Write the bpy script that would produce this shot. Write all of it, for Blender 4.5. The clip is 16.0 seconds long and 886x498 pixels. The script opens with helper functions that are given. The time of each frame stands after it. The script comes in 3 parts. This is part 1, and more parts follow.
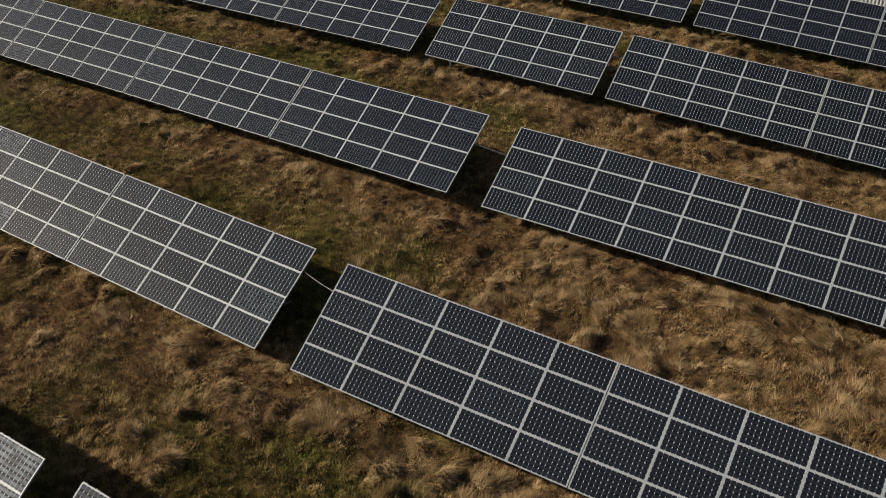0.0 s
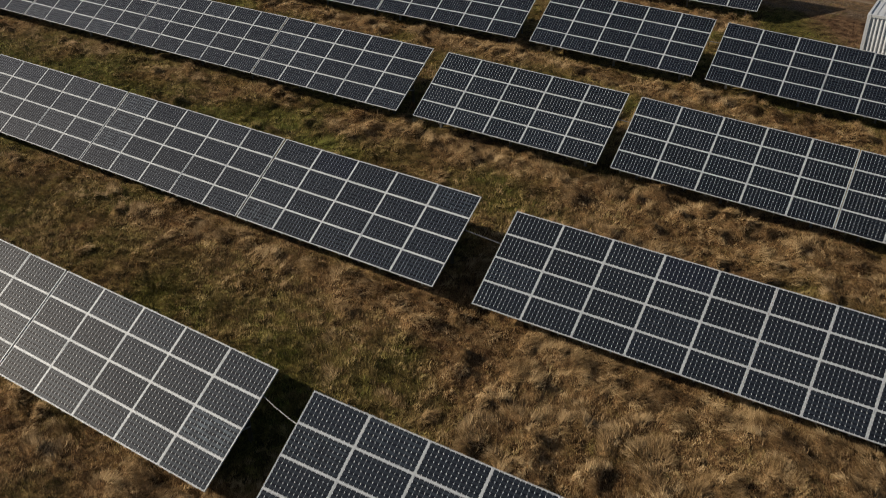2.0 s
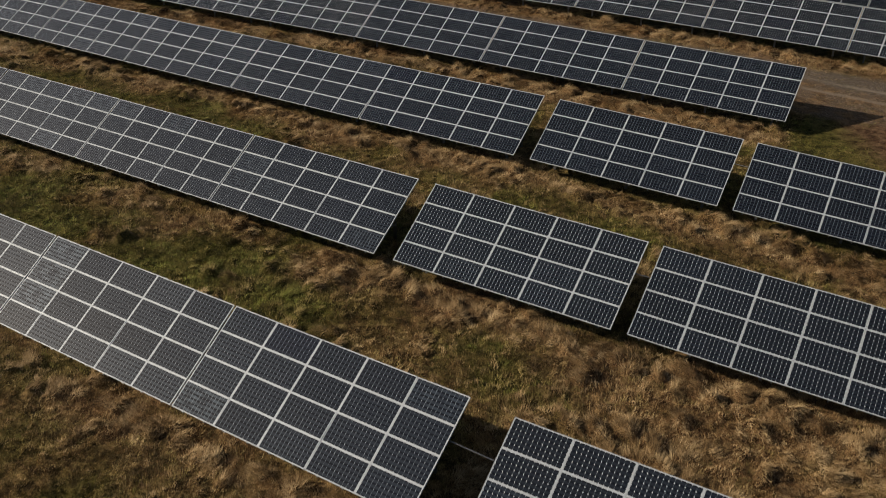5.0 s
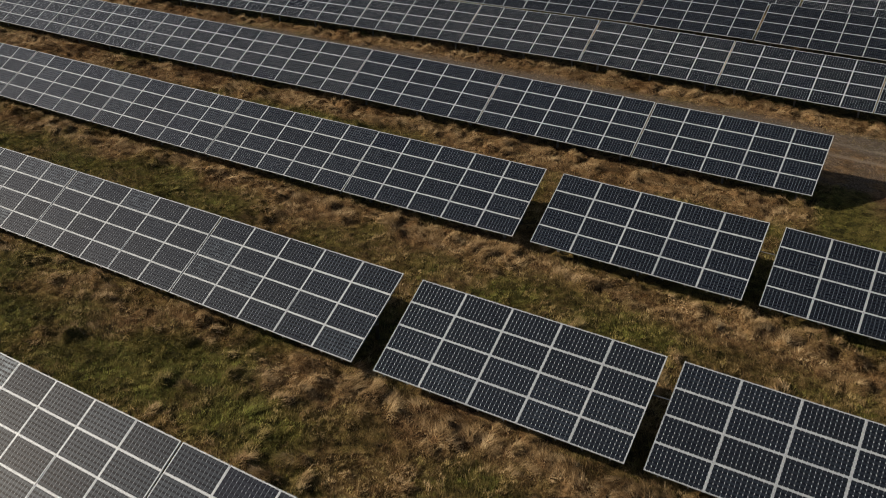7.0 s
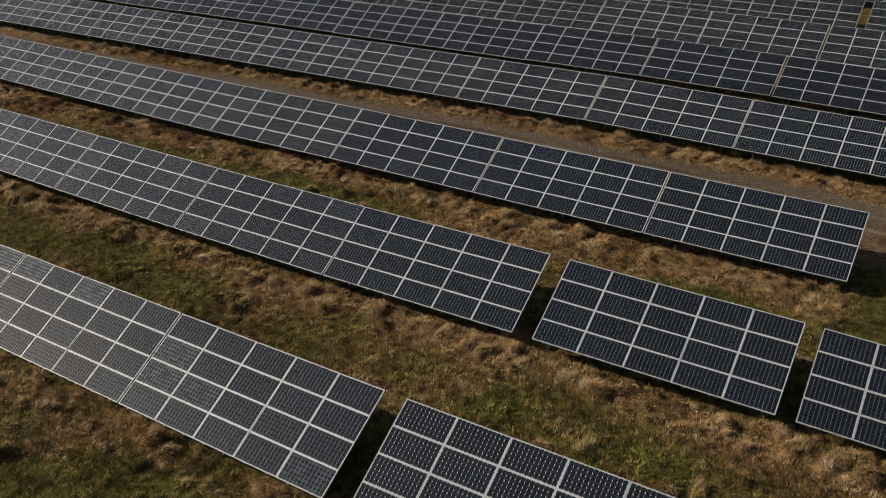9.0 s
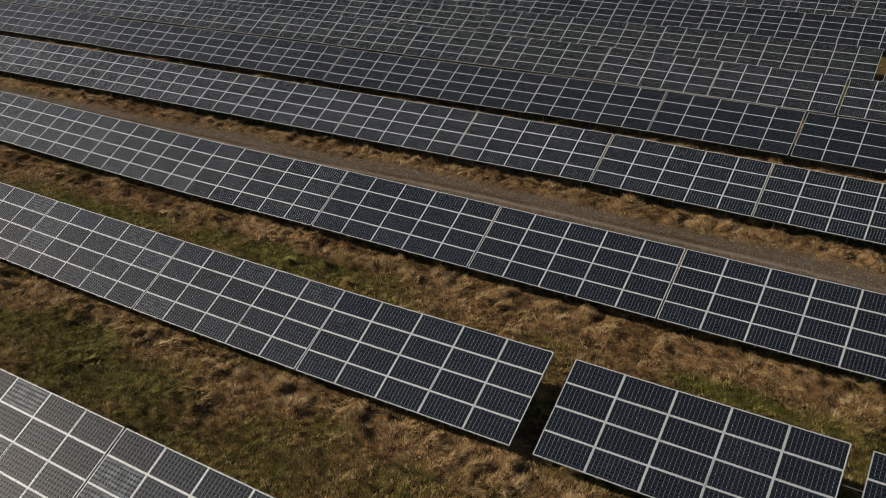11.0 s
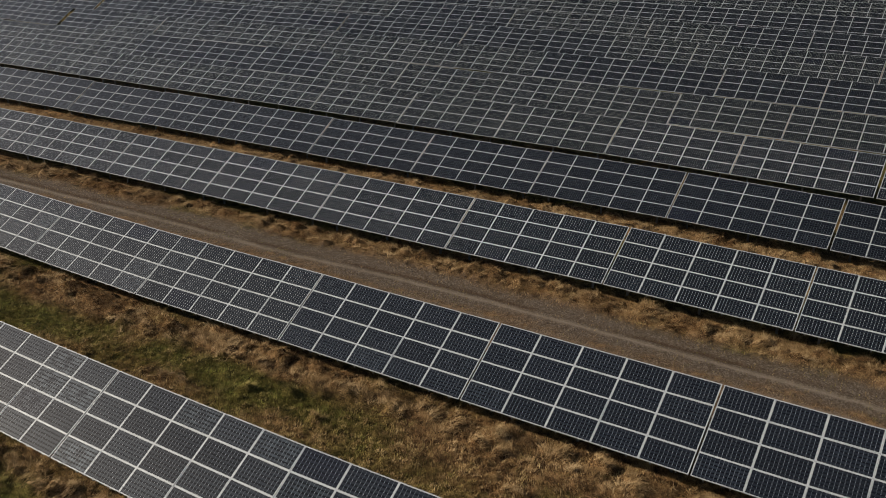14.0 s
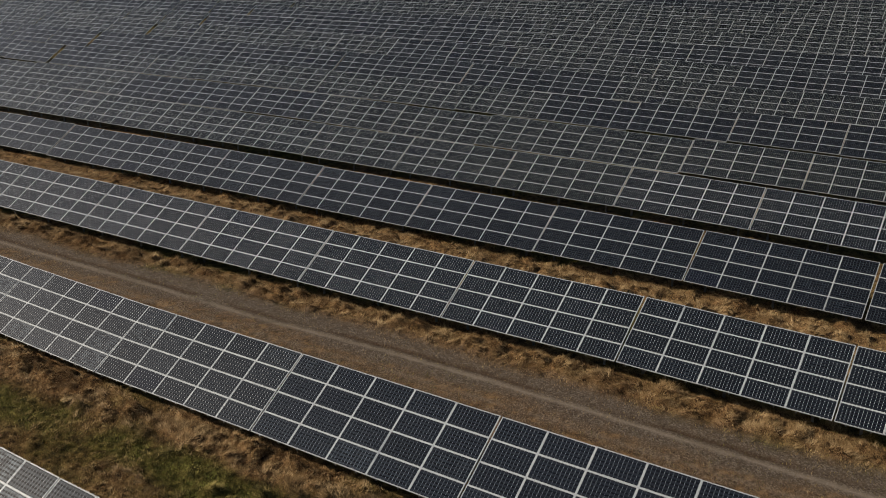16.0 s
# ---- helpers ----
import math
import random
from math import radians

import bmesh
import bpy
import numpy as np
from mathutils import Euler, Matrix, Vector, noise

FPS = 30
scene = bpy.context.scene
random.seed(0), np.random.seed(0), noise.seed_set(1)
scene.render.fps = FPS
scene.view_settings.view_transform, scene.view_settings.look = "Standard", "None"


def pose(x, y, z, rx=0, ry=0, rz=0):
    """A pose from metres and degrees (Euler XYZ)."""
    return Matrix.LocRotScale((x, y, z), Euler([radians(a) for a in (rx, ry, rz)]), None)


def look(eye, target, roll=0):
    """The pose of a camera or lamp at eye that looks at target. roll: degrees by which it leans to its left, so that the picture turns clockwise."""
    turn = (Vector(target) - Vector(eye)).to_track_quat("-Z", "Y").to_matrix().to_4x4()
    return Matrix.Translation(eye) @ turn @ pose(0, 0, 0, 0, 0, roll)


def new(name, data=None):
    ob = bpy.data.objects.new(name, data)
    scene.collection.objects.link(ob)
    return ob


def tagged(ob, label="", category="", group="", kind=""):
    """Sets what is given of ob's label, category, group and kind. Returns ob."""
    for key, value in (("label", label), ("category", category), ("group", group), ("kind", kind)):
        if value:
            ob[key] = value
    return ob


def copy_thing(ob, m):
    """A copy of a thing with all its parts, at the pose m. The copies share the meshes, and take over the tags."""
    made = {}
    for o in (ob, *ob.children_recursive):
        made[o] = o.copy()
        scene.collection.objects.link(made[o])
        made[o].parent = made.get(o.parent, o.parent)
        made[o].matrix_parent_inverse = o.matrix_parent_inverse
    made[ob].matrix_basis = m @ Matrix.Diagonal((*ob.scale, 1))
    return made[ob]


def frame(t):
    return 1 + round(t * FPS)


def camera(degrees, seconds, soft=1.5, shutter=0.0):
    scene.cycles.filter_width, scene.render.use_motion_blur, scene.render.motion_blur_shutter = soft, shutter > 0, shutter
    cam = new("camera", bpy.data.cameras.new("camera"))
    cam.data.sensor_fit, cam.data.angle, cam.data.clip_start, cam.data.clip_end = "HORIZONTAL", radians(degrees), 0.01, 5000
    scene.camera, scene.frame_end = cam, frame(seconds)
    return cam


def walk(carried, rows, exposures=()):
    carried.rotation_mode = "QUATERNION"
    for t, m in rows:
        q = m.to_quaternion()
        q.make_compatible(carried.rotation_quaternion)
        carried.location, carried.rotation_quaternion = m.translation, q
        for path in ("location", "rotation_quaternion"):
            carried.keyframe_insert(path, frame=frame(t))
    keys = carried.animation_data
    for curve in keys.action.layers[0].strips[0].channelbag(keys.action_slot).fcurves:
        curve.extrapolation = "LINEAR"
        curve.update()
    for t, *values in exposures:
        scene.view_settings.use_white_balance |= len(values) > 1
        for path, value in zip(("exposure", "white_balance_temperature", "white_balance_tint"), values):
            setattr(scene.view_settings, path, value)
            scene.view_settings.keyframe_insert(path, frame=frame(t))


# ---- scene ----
# camera: a drone about 17 m up, flying forward and slowly lifting its gaze
cam = camera(49.96, 16.0, soft=0.62, shutter=0.5)
ROWS = [
    (0, 8.785, -2.489, 16.745, 31.59, -33.88, 0.66),
    (0.5, 8.311, -1.503, 16.728, 31.59, -33.91, 0.66),
    (1, 7.823, -0.496, 16.714, 31.60, -33.88, 0.66),
    (1.5, 7.323, 0.523, 16.760, 31.61, -33.63, 0.66),
    (2, 6.799, 1.571, 16.881, 31.62, -33.09, 0.65),
    (2.5, 6.293, 2.589, 16.966, 31.64, -32.56, 0.64),
    (3, 5.777, 3.626, 17.053, 31.66, -32.01, 0.63),
    (3.5, 5.261, 4.632, 17.099, 31.69, -31.53, 0.61),
    (4, 4.710, 5.666, 17.137, 31.71, -31.02, 0.58),
    (4.5, 4.157, 6.685, 17.135, 31.71, -30.57, 0.55),
    (5, 3.603, 7.730, 17.155, 31.72, -30.08, 0.53),
    (7.5, 0.984, 12.981, 17.173, 31.95, -27.88, 0.47),
    (8, 0.456, 14.023, 17.187, 32.01, -27.41, 0.47),
    (8.5, -0.055, 15.028, 17.180, 32.06, -26.97, 0.45),
    (9, -0.580, 16.033, 17.193, 32.10, -26.47, 0.41),
    (11.5, -3.177, 20.965, 17.154, 32.24, -24.04, 0.06),
    (12, -3.690, 21.956, 17.150, 32.29, -23.57, 0.01),
    (12.5, -4.201, 22.936, 17.141, 32.35, -23.13, -0.02),
    (13, -4.723, 23.923, 17.153, 32.41, -22.68, -0.04),
    (13.5, -5.242, 24.896, 17.162, 32.46, -22.25, -0.05),
    (14, -5.761, 25.869, 17.186, 32.51, -21.77, -0.07),
    (14.5, -6.274, 26.820, 17.191, 32.56, -21.32, -0.10),
    (15, -6.790, 27.765, 17.197, 32.61, -20.85, -0.11),
    (15.5, -7.301, 28.696, 17.189, 32.67, -20.39, -0.13),
    (16, -7.820, 29.632, 17.198, 32.71, -19.90, -0.15),
]
EXPOSURE = 0.0
walk(cam, [(t, pose(x, y, z, 90 + pitch, roll, yaw)) for t, x, y, z, yaw, pitch, roll in ROWS])
scene.view_settings.exposure = EXPOSURE

# ---- light: a low late-day sun and the sky ----
SUN_DIR = Vector((-1.6, -0.75, 1.0)).normalized()
world = bpy.data.worlds.new("world")
scene.world = world
world.use_nodes = True
wn = world.node_tree
sky = wn.nodes.new("ShaderNodeTexSky")
sky.sky_type, sky.sun_disc = "NISHITA", False
sky.sun_elevation = math.asin(SUN_DIR.z)
sky.sun_rotation = math.atan2(SUN_DIR.x, SUN_DIR.y) % (2 * math.pi)
sky.air_density, sky.dust_density = 1.0, 2.5
wn.links.new(sky.outputs[0], wn.nodes["Background"].inputs[0])
wn.nodes["Background"].inputs[1].default_value = 0.053
sun = new("sun", bpy.data.lights.new("sun", "SUN"))
sun.data.energy, sun.data.angle, sun.data.color = 4.15, radians(0.6), (1.0, 0.91, 0.77)
sun.matrix_world = look(SUN_DIR * 80, (0, 0, 0))


# ---- materials ----
def material(name, rough=0.6, metal=0.0, spec=0.5):
    m = bpy.data.materials.new(name)
    m.use_nodes = True
    b = m.node_tree.nodes["Principled BSDF"]
    b.inputs["Roughness"].default_value, b.inputs["Metallic"].default_value = rough, metal
    b.inputs["Specular IOR Level"].default_value = spec
    return m, m.node_tree, b


def node(nt, kind, **inputs):
    n = nt.nodes.new(kind)
    for key, value in inputs.items():
        n.inputs[key].default_value = value
    return n


def calc(nt, op, a, b=0.0, c=None):
    """A maths node of two or three values or sockets."""
    n = nt.nodes.new("ShaderNodeMath")
    n.operation = op
    for i, v in enumerate((a, b) if c is None else (a, b, c)):
        if isinstance(v, (int, float)):
            n.inputs[i].default_value = v
        else:
            nt.links.new(v, n.inputs[i])
    return n.outputs[0]


def blend(nt, fac, a, b):
    """A colour mix; a and b are sockets or colours."""
    n = nt.nodes.new("ShaderNodeMix")
    n.data_type = "RGBA"
    for sock, v in ((n.inputs[0], fac), (n.inputs[6], a), (n.inputs[7], b)):
        if isinstance(v, tuple):
            sock.default_value = (*v, 1.0)
        elif isinstance(v, (int, float)):
            sock.default_value = v
        else:
            nt.links.new(v, sock)
    return n.outputs[2]


def noise_tex(nt, scale, detail=4.0, vector=None, rough=0.55):
    n = node(nt, "ShaderNodeTexNoise", Scale=scale, Detail=detail, Roughness=rough)
    if vector is not None:
        nt.links.new(vector, n.inputs["Vector"])
    return n.outputs[0]


def ramp(nt, fac, *stops):
    n = nt.nodes.new("ShaderNodeValToRGB")
    while len(n.color_ramp.elements) < len(stops):
        n.color_ramp.elements.new(0.5)
    for e, (at, col) in zip(n.color_ramp.elements, stops):
        e.position, e.color = at, (*col, 1.0)
    nt.links.new(fac, n.inputs[0])
    return n.outputs[0]


def cells_material(name, dot, dot_col, seam_mix, sheet=(0.43, 0.445, 0.46), blue=1.0, lum=1.0):
    """Solar glass over rows of chamfered cells; the UV map counts cells."""
    m, nt, b = material(name, rough=0.46)
    uv = nt.nodes.new("ShaderNodeUVMap")
    sep = nt.nodes.new("ShaderNodeSeparateXYZ")
    nt.links.new(uv.outputs[0], sep.inputs[0])
    u, v = sep.outputs[0], sep.outputs[1]
    au = calc(nt, "ABSOLUTE", calc(nt, "SUBTRACT", u, calc(nt, "ROUND", u)))
    av = calc(nt, "ABSOLUTE", calc(nt, "SUBTRACT", v, calc(nt, "ROUND", v)))
    spot = calc(nt, "LESS_THAN", calc(nt, "MULTIPLY_ADD", au, 1.35, calc(nt, "MULTIPLY", av, 0.95)), dot)
    col_gap = calc(nt, "LESS_THAN", au, 0.026)
    row_gap = calc(nt, "LESS_THAN", av, 0.05)
    out = calc(nt, "MAXIMUM",
               calc(nt, "GREATER_THAN", calc(nt, "ABSOLUTE", calc(nt, "SUBTRACT", u, 6.0)), 6.0),
               calc(nt, "GREATER_THAN", calc(nt, "ABSOLUTE", calc(nt, "SUBTRACT", v, 3.0)), 3.0))
    info = nt.nodes.new("ShaderNodeObjectInfo")
    geo = nt.nodes.new("ShaderNodeNewGeometry")
    rnd = calc(nt, "FRACT", calc(nt, "ADD", info.outputs["Random"], geo.outputs["Random Per Island"]))
    other = calc(nt, "FRACT", calc(nt, "MULTIPLY", rnd, 17.3))
    third = calc(nt, "FRACT", calc(nt, "MULTIPLY", rnd, 41.7))
    odd = calc(nt, "GREATER_THAN", rnd, 0.982)  # a few replaced panels without sheen
    cell = blend(nt, odd, blend(nt, other, (0.0056 * lum, 0.0070 * lum, 0.0094 * blue * lum), (0.0044 * lum, 0.0067 * lum, 0.0112 * blue * lum)), (0.007, 0.009, 0.018))
    tone = noise_tex(nt, 1.7, 2.0, uv.outputs[0])
    cell = blend(nt, calc(nt, "MULTIPLY", tone, 0.14), cell, (0.022, 0.025, 0.030))
    # grid fingers make the middle strip of each row of cells paler
    strip = calc(nt, "LESS_THAN", calc(nt, "ABSOLUTE", calc(nt, "SUBTRACT", calc(nt, "FRACT", v), 0.5)), 0.27)
    cell = blend(nt, calc(nt, "MULTIPLY_ADD", strip, 0.42, 0.0), cell, (0.021, 0.024, 0.029))
    c = blend(nt, calc(nt, "MULTIPLY", col_gap, seam_mix), cell, (0.33, 0.35, 0.36))
    c = blend(nt, calc(nt, "MULTIPLY", row_gap, 0.7), c, (0.005, 0.005, 0.006))
    c = blend(nt, spot, c, dot_col)
    c = blend(nt, out, c, sheet)
    # a thin film of dust, thicker on some panels
    dust = calc(nt, "MULTIPLY", noise_tex(nt, 0.6, 5.0, uv.outputs[0]), calc(nt, "MULTIPLY_ADD", other, 0.012, 0.003))
    c = blend(nt, dust, c, (0.32, 0.30, 0.27))
    nt.links.new(c, b.inputs["Base Color"])
    # satin sheen on the printed border of every cell, little on its middle and none on the seams between the rows
    band = calc(nt, "LESS_THAN", calc(nt, "ABSOLUTE", calc(nt, "SUBTRACT", calc(nt, "FRACT", v), 0.5)), 0.29)
    core = calc(nt, "MULTIPLY",
                calc(nt, "LESS_THAN", calc(nt, "ABSOLUTE", calc(nt, "SUBTRACT", calc(nt, "FRACT", u), 0.5)), 0.33),
                calc(nt, "LESS_THAN", calc(nt, "ABSOLUTE", calc(nt, "SUBTRACT", calc(nt, "FRACT", v), 0.5)), 0.15))
    sheen = calc(nt, "MULTIPLY", band, calc(nt, "MULTIPLY_ADD", core, -0.35, 1.0))
    # some panels have a film that dried in streaks along the rows
    along = node(nt, "ShaderNodeMapping", Scale=(0.4, 1.0, 1.0))
    nt.links.new(uv.outputs[0], along.inputs[0])
    streak = ramp(nt, noise_tex(nt, 0.9, 2.0, along.outputs[0]), (0.40, (0.0, 0.0, 0.0)), (0.60, (1.0, 1.0, 1.0)))
    worn = calc(nt, "MULTIPLY", streak, calc(nt, "GREATER_THAN", third, 0.83))
    sheen = calc(nt, "MULTIPLY", sheen, calc(nt, "MULTIPLY_ADD", worn, 0.27, calc(nt, "MULTIPLY_ADD", other, 0.06, 0.045)))
    sheen = calc(nt, "MULTIPLY", sheen, calc(nt, "MULTIPLY_ADD", odd, -0.6, 1.0))
    sheen = calc(nt, "MAXIMUM", sheen, calc(nt, "MULTIPLY", out, 0.06))
    nt.links.new(sheen, b.inputs["Specular IOR Level"])
    b.inputs["Specular Tint"].default_value = (0.58, 0.80, 1.0, 1)
    b.inputs["IOR"].default_value = 1.5
    b.inputs["Coat Weight"].default_value, b.inputs["Coat IOR"].default_value = 1.0, 1.52
    nt.links.new(calc(nt, "MULTIPLY_ADD", noise_tex(nt, 2.5, 3.0, uv.outputs[0]), 0.03, 0.02), b.inputs["Coat Roughness"])
    return m


CELLS_BRIGHT = cells_material("cells_bright_dots", 0.16, (0.62, 0.63, 0.64), 0.36, lum=1.2)
CELLS_FAINT = cells_material("cells_faint_dots", 0.12, (0.36, 0.38, 0.41), 0.36, sheet=(0.46, 0.475, 0.49), blue=1.12, lum=1.15)
CELLS_DIM = cells_material("cells_dim_dots", 0.165, (0.44, 0.47, 0.42), 0.12, (0.29, 0.30, 0.31), lum=0.7)
CELLS_FINE = cells_material("cells_fine_dots", 0.16, (0.52, 0.53, 0.54), 0.22)
CELLS_DARK = cells_material("cells_dark", 0.12, (0.26, 0.27, 0.29), 0.14, sheet=(0.31, 0.32, 0.33), blue=1.05, lum=0.7)
CELLS = (CELLS_BRIGHT, CELLS_FAINT, CELLS_DIM, CELLS_FINE, CELLS_DARK)

ALU, nt, b = material("anodised_aluminium", rough=0.48, metal=0.12)
geo = nt.nodes.new("ShaderNodeNewGeometry")
nt.links.new(blend(nt, noise_tex(nt, 3.0, 4.0, geo.outputs["Position"]), (0.41, 0.425, 0.44), (0.53, 0.545, 0.56)), b.inputs["Base Color"])

STEEL, nt, b = material("galvanised_steel", rough=0.5, metal=0.6)
geo = nt.nodes.new("ShaderNodeNewGeometry")
nt.links.new(blend(nt, noise_tex(nt, 9.0, 4.0, geo.outputs["Position"]), (0.14, 0.14, 0.14), (0.24, 0.24, 0.235)), b.inputs["Base Color"])

CABLE, nt, b = material("pale_cable_sheath", rough=0.55)
b.inputs["Base Color"].default_value = (0.5, 0.5, 0.48, 1)
BOX_PAINT, nt, b = material("white_container_paint", rough=0.45)
geo = nt.nodes.new("ShaderNodeNewGeometry")
grime = blend(nt, noise_tex(nt, 1.2, 6.0, geo.outputs["Position"]), (0.48, 0.50, 0.52), (0.62, 0.63, 0.64))
rust = calc(nt, "GREATER_THAN", noise_tex(nt, 4.0, 6.0, geo.outputs["Position"]), 0.68)
nt.links.new(blend(nt, calc(nt, "MULTIPLY", rust, 0.5), grime, (0.30, 0.20, 0.13)), b.inputs["Base Color"])


def ground_material():
    """Turf, dead grass and a worn dirt track, by the zones stored on the mesh."""
    m, nt, b = material("meadow_soil", rough=0.95, spec=0.1)
    geo = nt.nodes.new("ShaderNodeNewGeometry")
    pos = geo.outputs["Position"]
    dry, road, rut = (nt.nodes.new("ShaderNodeAttribute") for _ in range(3))
    dry.attribute_name, road.attribute_name, rut.attribute_name = "dry", "road", "rut"
    # matted stems: noise drawn out in a direction that wanders
    warp = nt.nodes.new("ShaderNodeVectorMath")
    warp.operation = "MULTIPLY_ADD"
    swirl = node(nt, "ShaderNodeTexNoise", Scale=1.4, Detail=2.0)
    nt.links.new(pos, swirl.inputs["Vector"])
    nt.links.new(swirl.outputs["Color"], warp.inputs[0])
    warp.inputs[1].default_value = (1.1, 1.1, 0.4)
    nt.links.new(pos, warp.inputs[2])
    drawn = node(nt, "ShaderNodeMapping", Scale=(1.0, 2.6, 1.0), Rotation=(0.0, 0.0, 0.6))
    nt.links.new(warp.outputs[0], drawn.inputs[0])
    stems = noise_tex(nt, 15.0, 4.0, drawn.outputs[0], 0.75)
    grain = noise_tex(nt, 34.0, 3.0, pos, 0.7)
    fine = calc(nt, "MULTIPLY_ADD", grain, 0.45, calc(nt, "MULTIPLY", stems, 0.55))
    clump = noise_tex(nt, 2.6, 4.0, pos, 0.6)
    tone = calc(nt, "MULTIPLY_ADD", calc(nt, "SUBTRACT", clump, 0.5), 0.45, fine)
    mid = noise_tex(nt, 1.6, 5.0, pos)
    # near-black low stops put the shade between the stems into the colour
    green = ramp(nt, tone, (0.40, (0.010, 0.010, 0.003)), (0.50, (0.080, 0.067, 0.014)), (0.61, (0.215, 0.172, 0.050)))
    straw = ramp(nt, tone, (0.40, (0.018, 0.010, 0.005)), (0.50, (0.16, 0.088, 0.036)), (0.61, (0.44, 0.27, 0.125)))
    mixf = calc(nt, "ADD", dry.outputs["Fac"], calc(nt, "MULTIPLY_ADD", mid, 1.2, -0.6))
    mixf.node.use_clamp = True
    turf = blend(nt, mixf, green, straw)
    grit = ramp(nt, noise_tex(nt, 13.0, 6.0, pos, 0.9), (0.40, (0.030, 0.019, 0.012)), (0.50, (0.128, 0.085, 0.053)), (0.60, (0.33, 0.25, 0.175)))
    moss = ramp(nt, noise_tex(nt, 1.1, 6.0, pos, 0.7), (0.44, (0.0, 0.0, 0.0)), (0.60, (0.75, 0.75, 0.75)))
    dirt = blend(nt, moss, grit, straw)
    rust, gravel = nt.nodes.new("ShaderNodeAttribute"), nt.nodes.new("ShaderNodeAttribute")
    rust.attribute_name, gravel.attribute_name = "rust", "gravel"
    cobble = node(nt, "ShaderNodeTexVoronoi", Scale=24.0)
    nt.links.new(pos, cobble.inputs["Vector"])
    speck = nt.nodes.new("ShaderNodeSeparateXYZ")
    nt.links.new(cobble.outputs["Color"], speck.inputs[0])
    stones = ramp(nt, speck.outputs[0], (0.05, (0.055, 0.042, 0.032)), (0.6, (0.122, 0.096, 0.073)), (0.97, (0.25, 0.21, 0.17)))
    dirt = blend(nt, calc(nt, "MULTIPLY", gravel.outputs["Fac"], 0.8), dirt, stones)
    dirt = blend(nt, calc(nt, "MULTIPLY", rust.outputs["Fac"], 0.75), dirt, (0.062, 0.034, 0.018))
    pale = blend(nt, calc(nt, "MULTIPLY", rut.outputs["Fac"], calc(nt, "MULTIPLY_ADD", grain, 1.0, 0.15)), dirt, (0.34, 0.275, 0.215))
    roadf = calc(nt, "ADD", road.outputs["Fac"], calc(nt, "MULTIPLY_ADD", clump, 1.0, -0.5))
    roadf.node.use_clamp = True
    roadf = calc(nt, "MULTIPLY", roadf, calc(nt, "GREATER_THAN", road.outputs["Fac"], 0.02))
    bare = nt.nodes.new("ShaderNodeAttribute")
    bare.attribute_name = "bare"
    clay = ramp(nt, tone, (0.40, (0.030, 0.014, 0.008)), (0.50, (0.130, 0.072, 0.035)), (0.61, (0.27, 0.17, 0.095)))
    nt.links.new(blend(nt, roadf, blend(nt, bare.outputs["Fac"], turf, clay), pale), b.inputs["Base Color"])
    bump = node(nt, "ShaderNodeBump", Strength=1.0, Distance=0.07)
    nt.links.new(fine, bump.inputs["Height"])
    nt.links.new(bump.outputs[0], b.inputs["Normal"])
    return m


def grass_material():
    m, nt, b = material("meadow_grass", rough=0.8, spec=0.2)
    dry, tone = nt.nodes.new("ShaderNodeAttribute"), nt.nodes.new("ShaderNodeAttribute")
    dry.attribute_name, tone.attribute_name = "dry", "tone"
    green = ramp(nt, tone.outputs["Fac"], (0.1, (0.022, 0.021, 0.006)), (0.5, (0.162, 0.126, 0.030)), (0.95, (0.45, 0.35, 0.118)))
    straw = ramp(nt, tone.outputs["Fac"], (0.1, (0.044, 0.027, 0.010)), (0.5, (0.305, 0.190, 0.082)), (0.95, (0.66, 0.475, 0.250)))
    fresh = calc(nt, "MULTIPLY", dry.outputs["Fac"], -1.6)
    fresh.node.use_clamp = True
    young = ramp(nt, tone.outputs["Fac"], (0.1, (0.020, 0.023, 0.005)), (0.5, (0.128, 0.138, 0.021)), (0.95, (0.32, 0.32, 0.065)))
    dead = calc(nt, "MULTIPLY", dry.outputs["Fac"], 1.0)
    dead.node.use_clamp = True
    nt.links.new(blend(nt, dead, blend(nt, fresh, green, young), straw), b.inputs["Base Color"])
    return m


GROUND, GRASS = ground_material(), grass_material()


# ---- the lie of the land ----
def lattice(x, y, scale, seed):
    """Smooth value noise from 0 to 1 on arrays."""
    x, y = np.asarray(x, float) / scale, np.asarray(y, float) / scale
    ix, iy = np.floor(x).astype(np.int64), np.floor(y).astype(np.int64)
    fx, fy = x - ix, y - iy
    fx, fy = fx * fx * (3 - 2 * fx), fy * fy * (3 - 2 * fy)

    def corner(i, j):
        h = (i * 374761393 + j * 668265263 + seed * 974634777) & 0x7FFFFFFF
        h = ((h ^ (h >> 13)) * 1274126177) & 0x7FFFFFFF
        return ((h ^ (h >> 16)) & 0xFFFF) / 65535.0
    a, b2 = corner(ix, iy), corner(ix + 1, iy)
    c, d = corner(ix, iy + 1), corner(ix + 1, iy + 1)
    return (a * (1 - fx) + b2 * fx) * (1 - fy) + (c * (1 - fx) + d * fx) * fy


FRONTS = [2.2, 11.7, 21.0, 30.5, 40.1, 49.6, 60.65, 70.5, 79.9, 89.5]  # lower edges of the rows
LOW = 0.52  # height of the lower edges above the soil
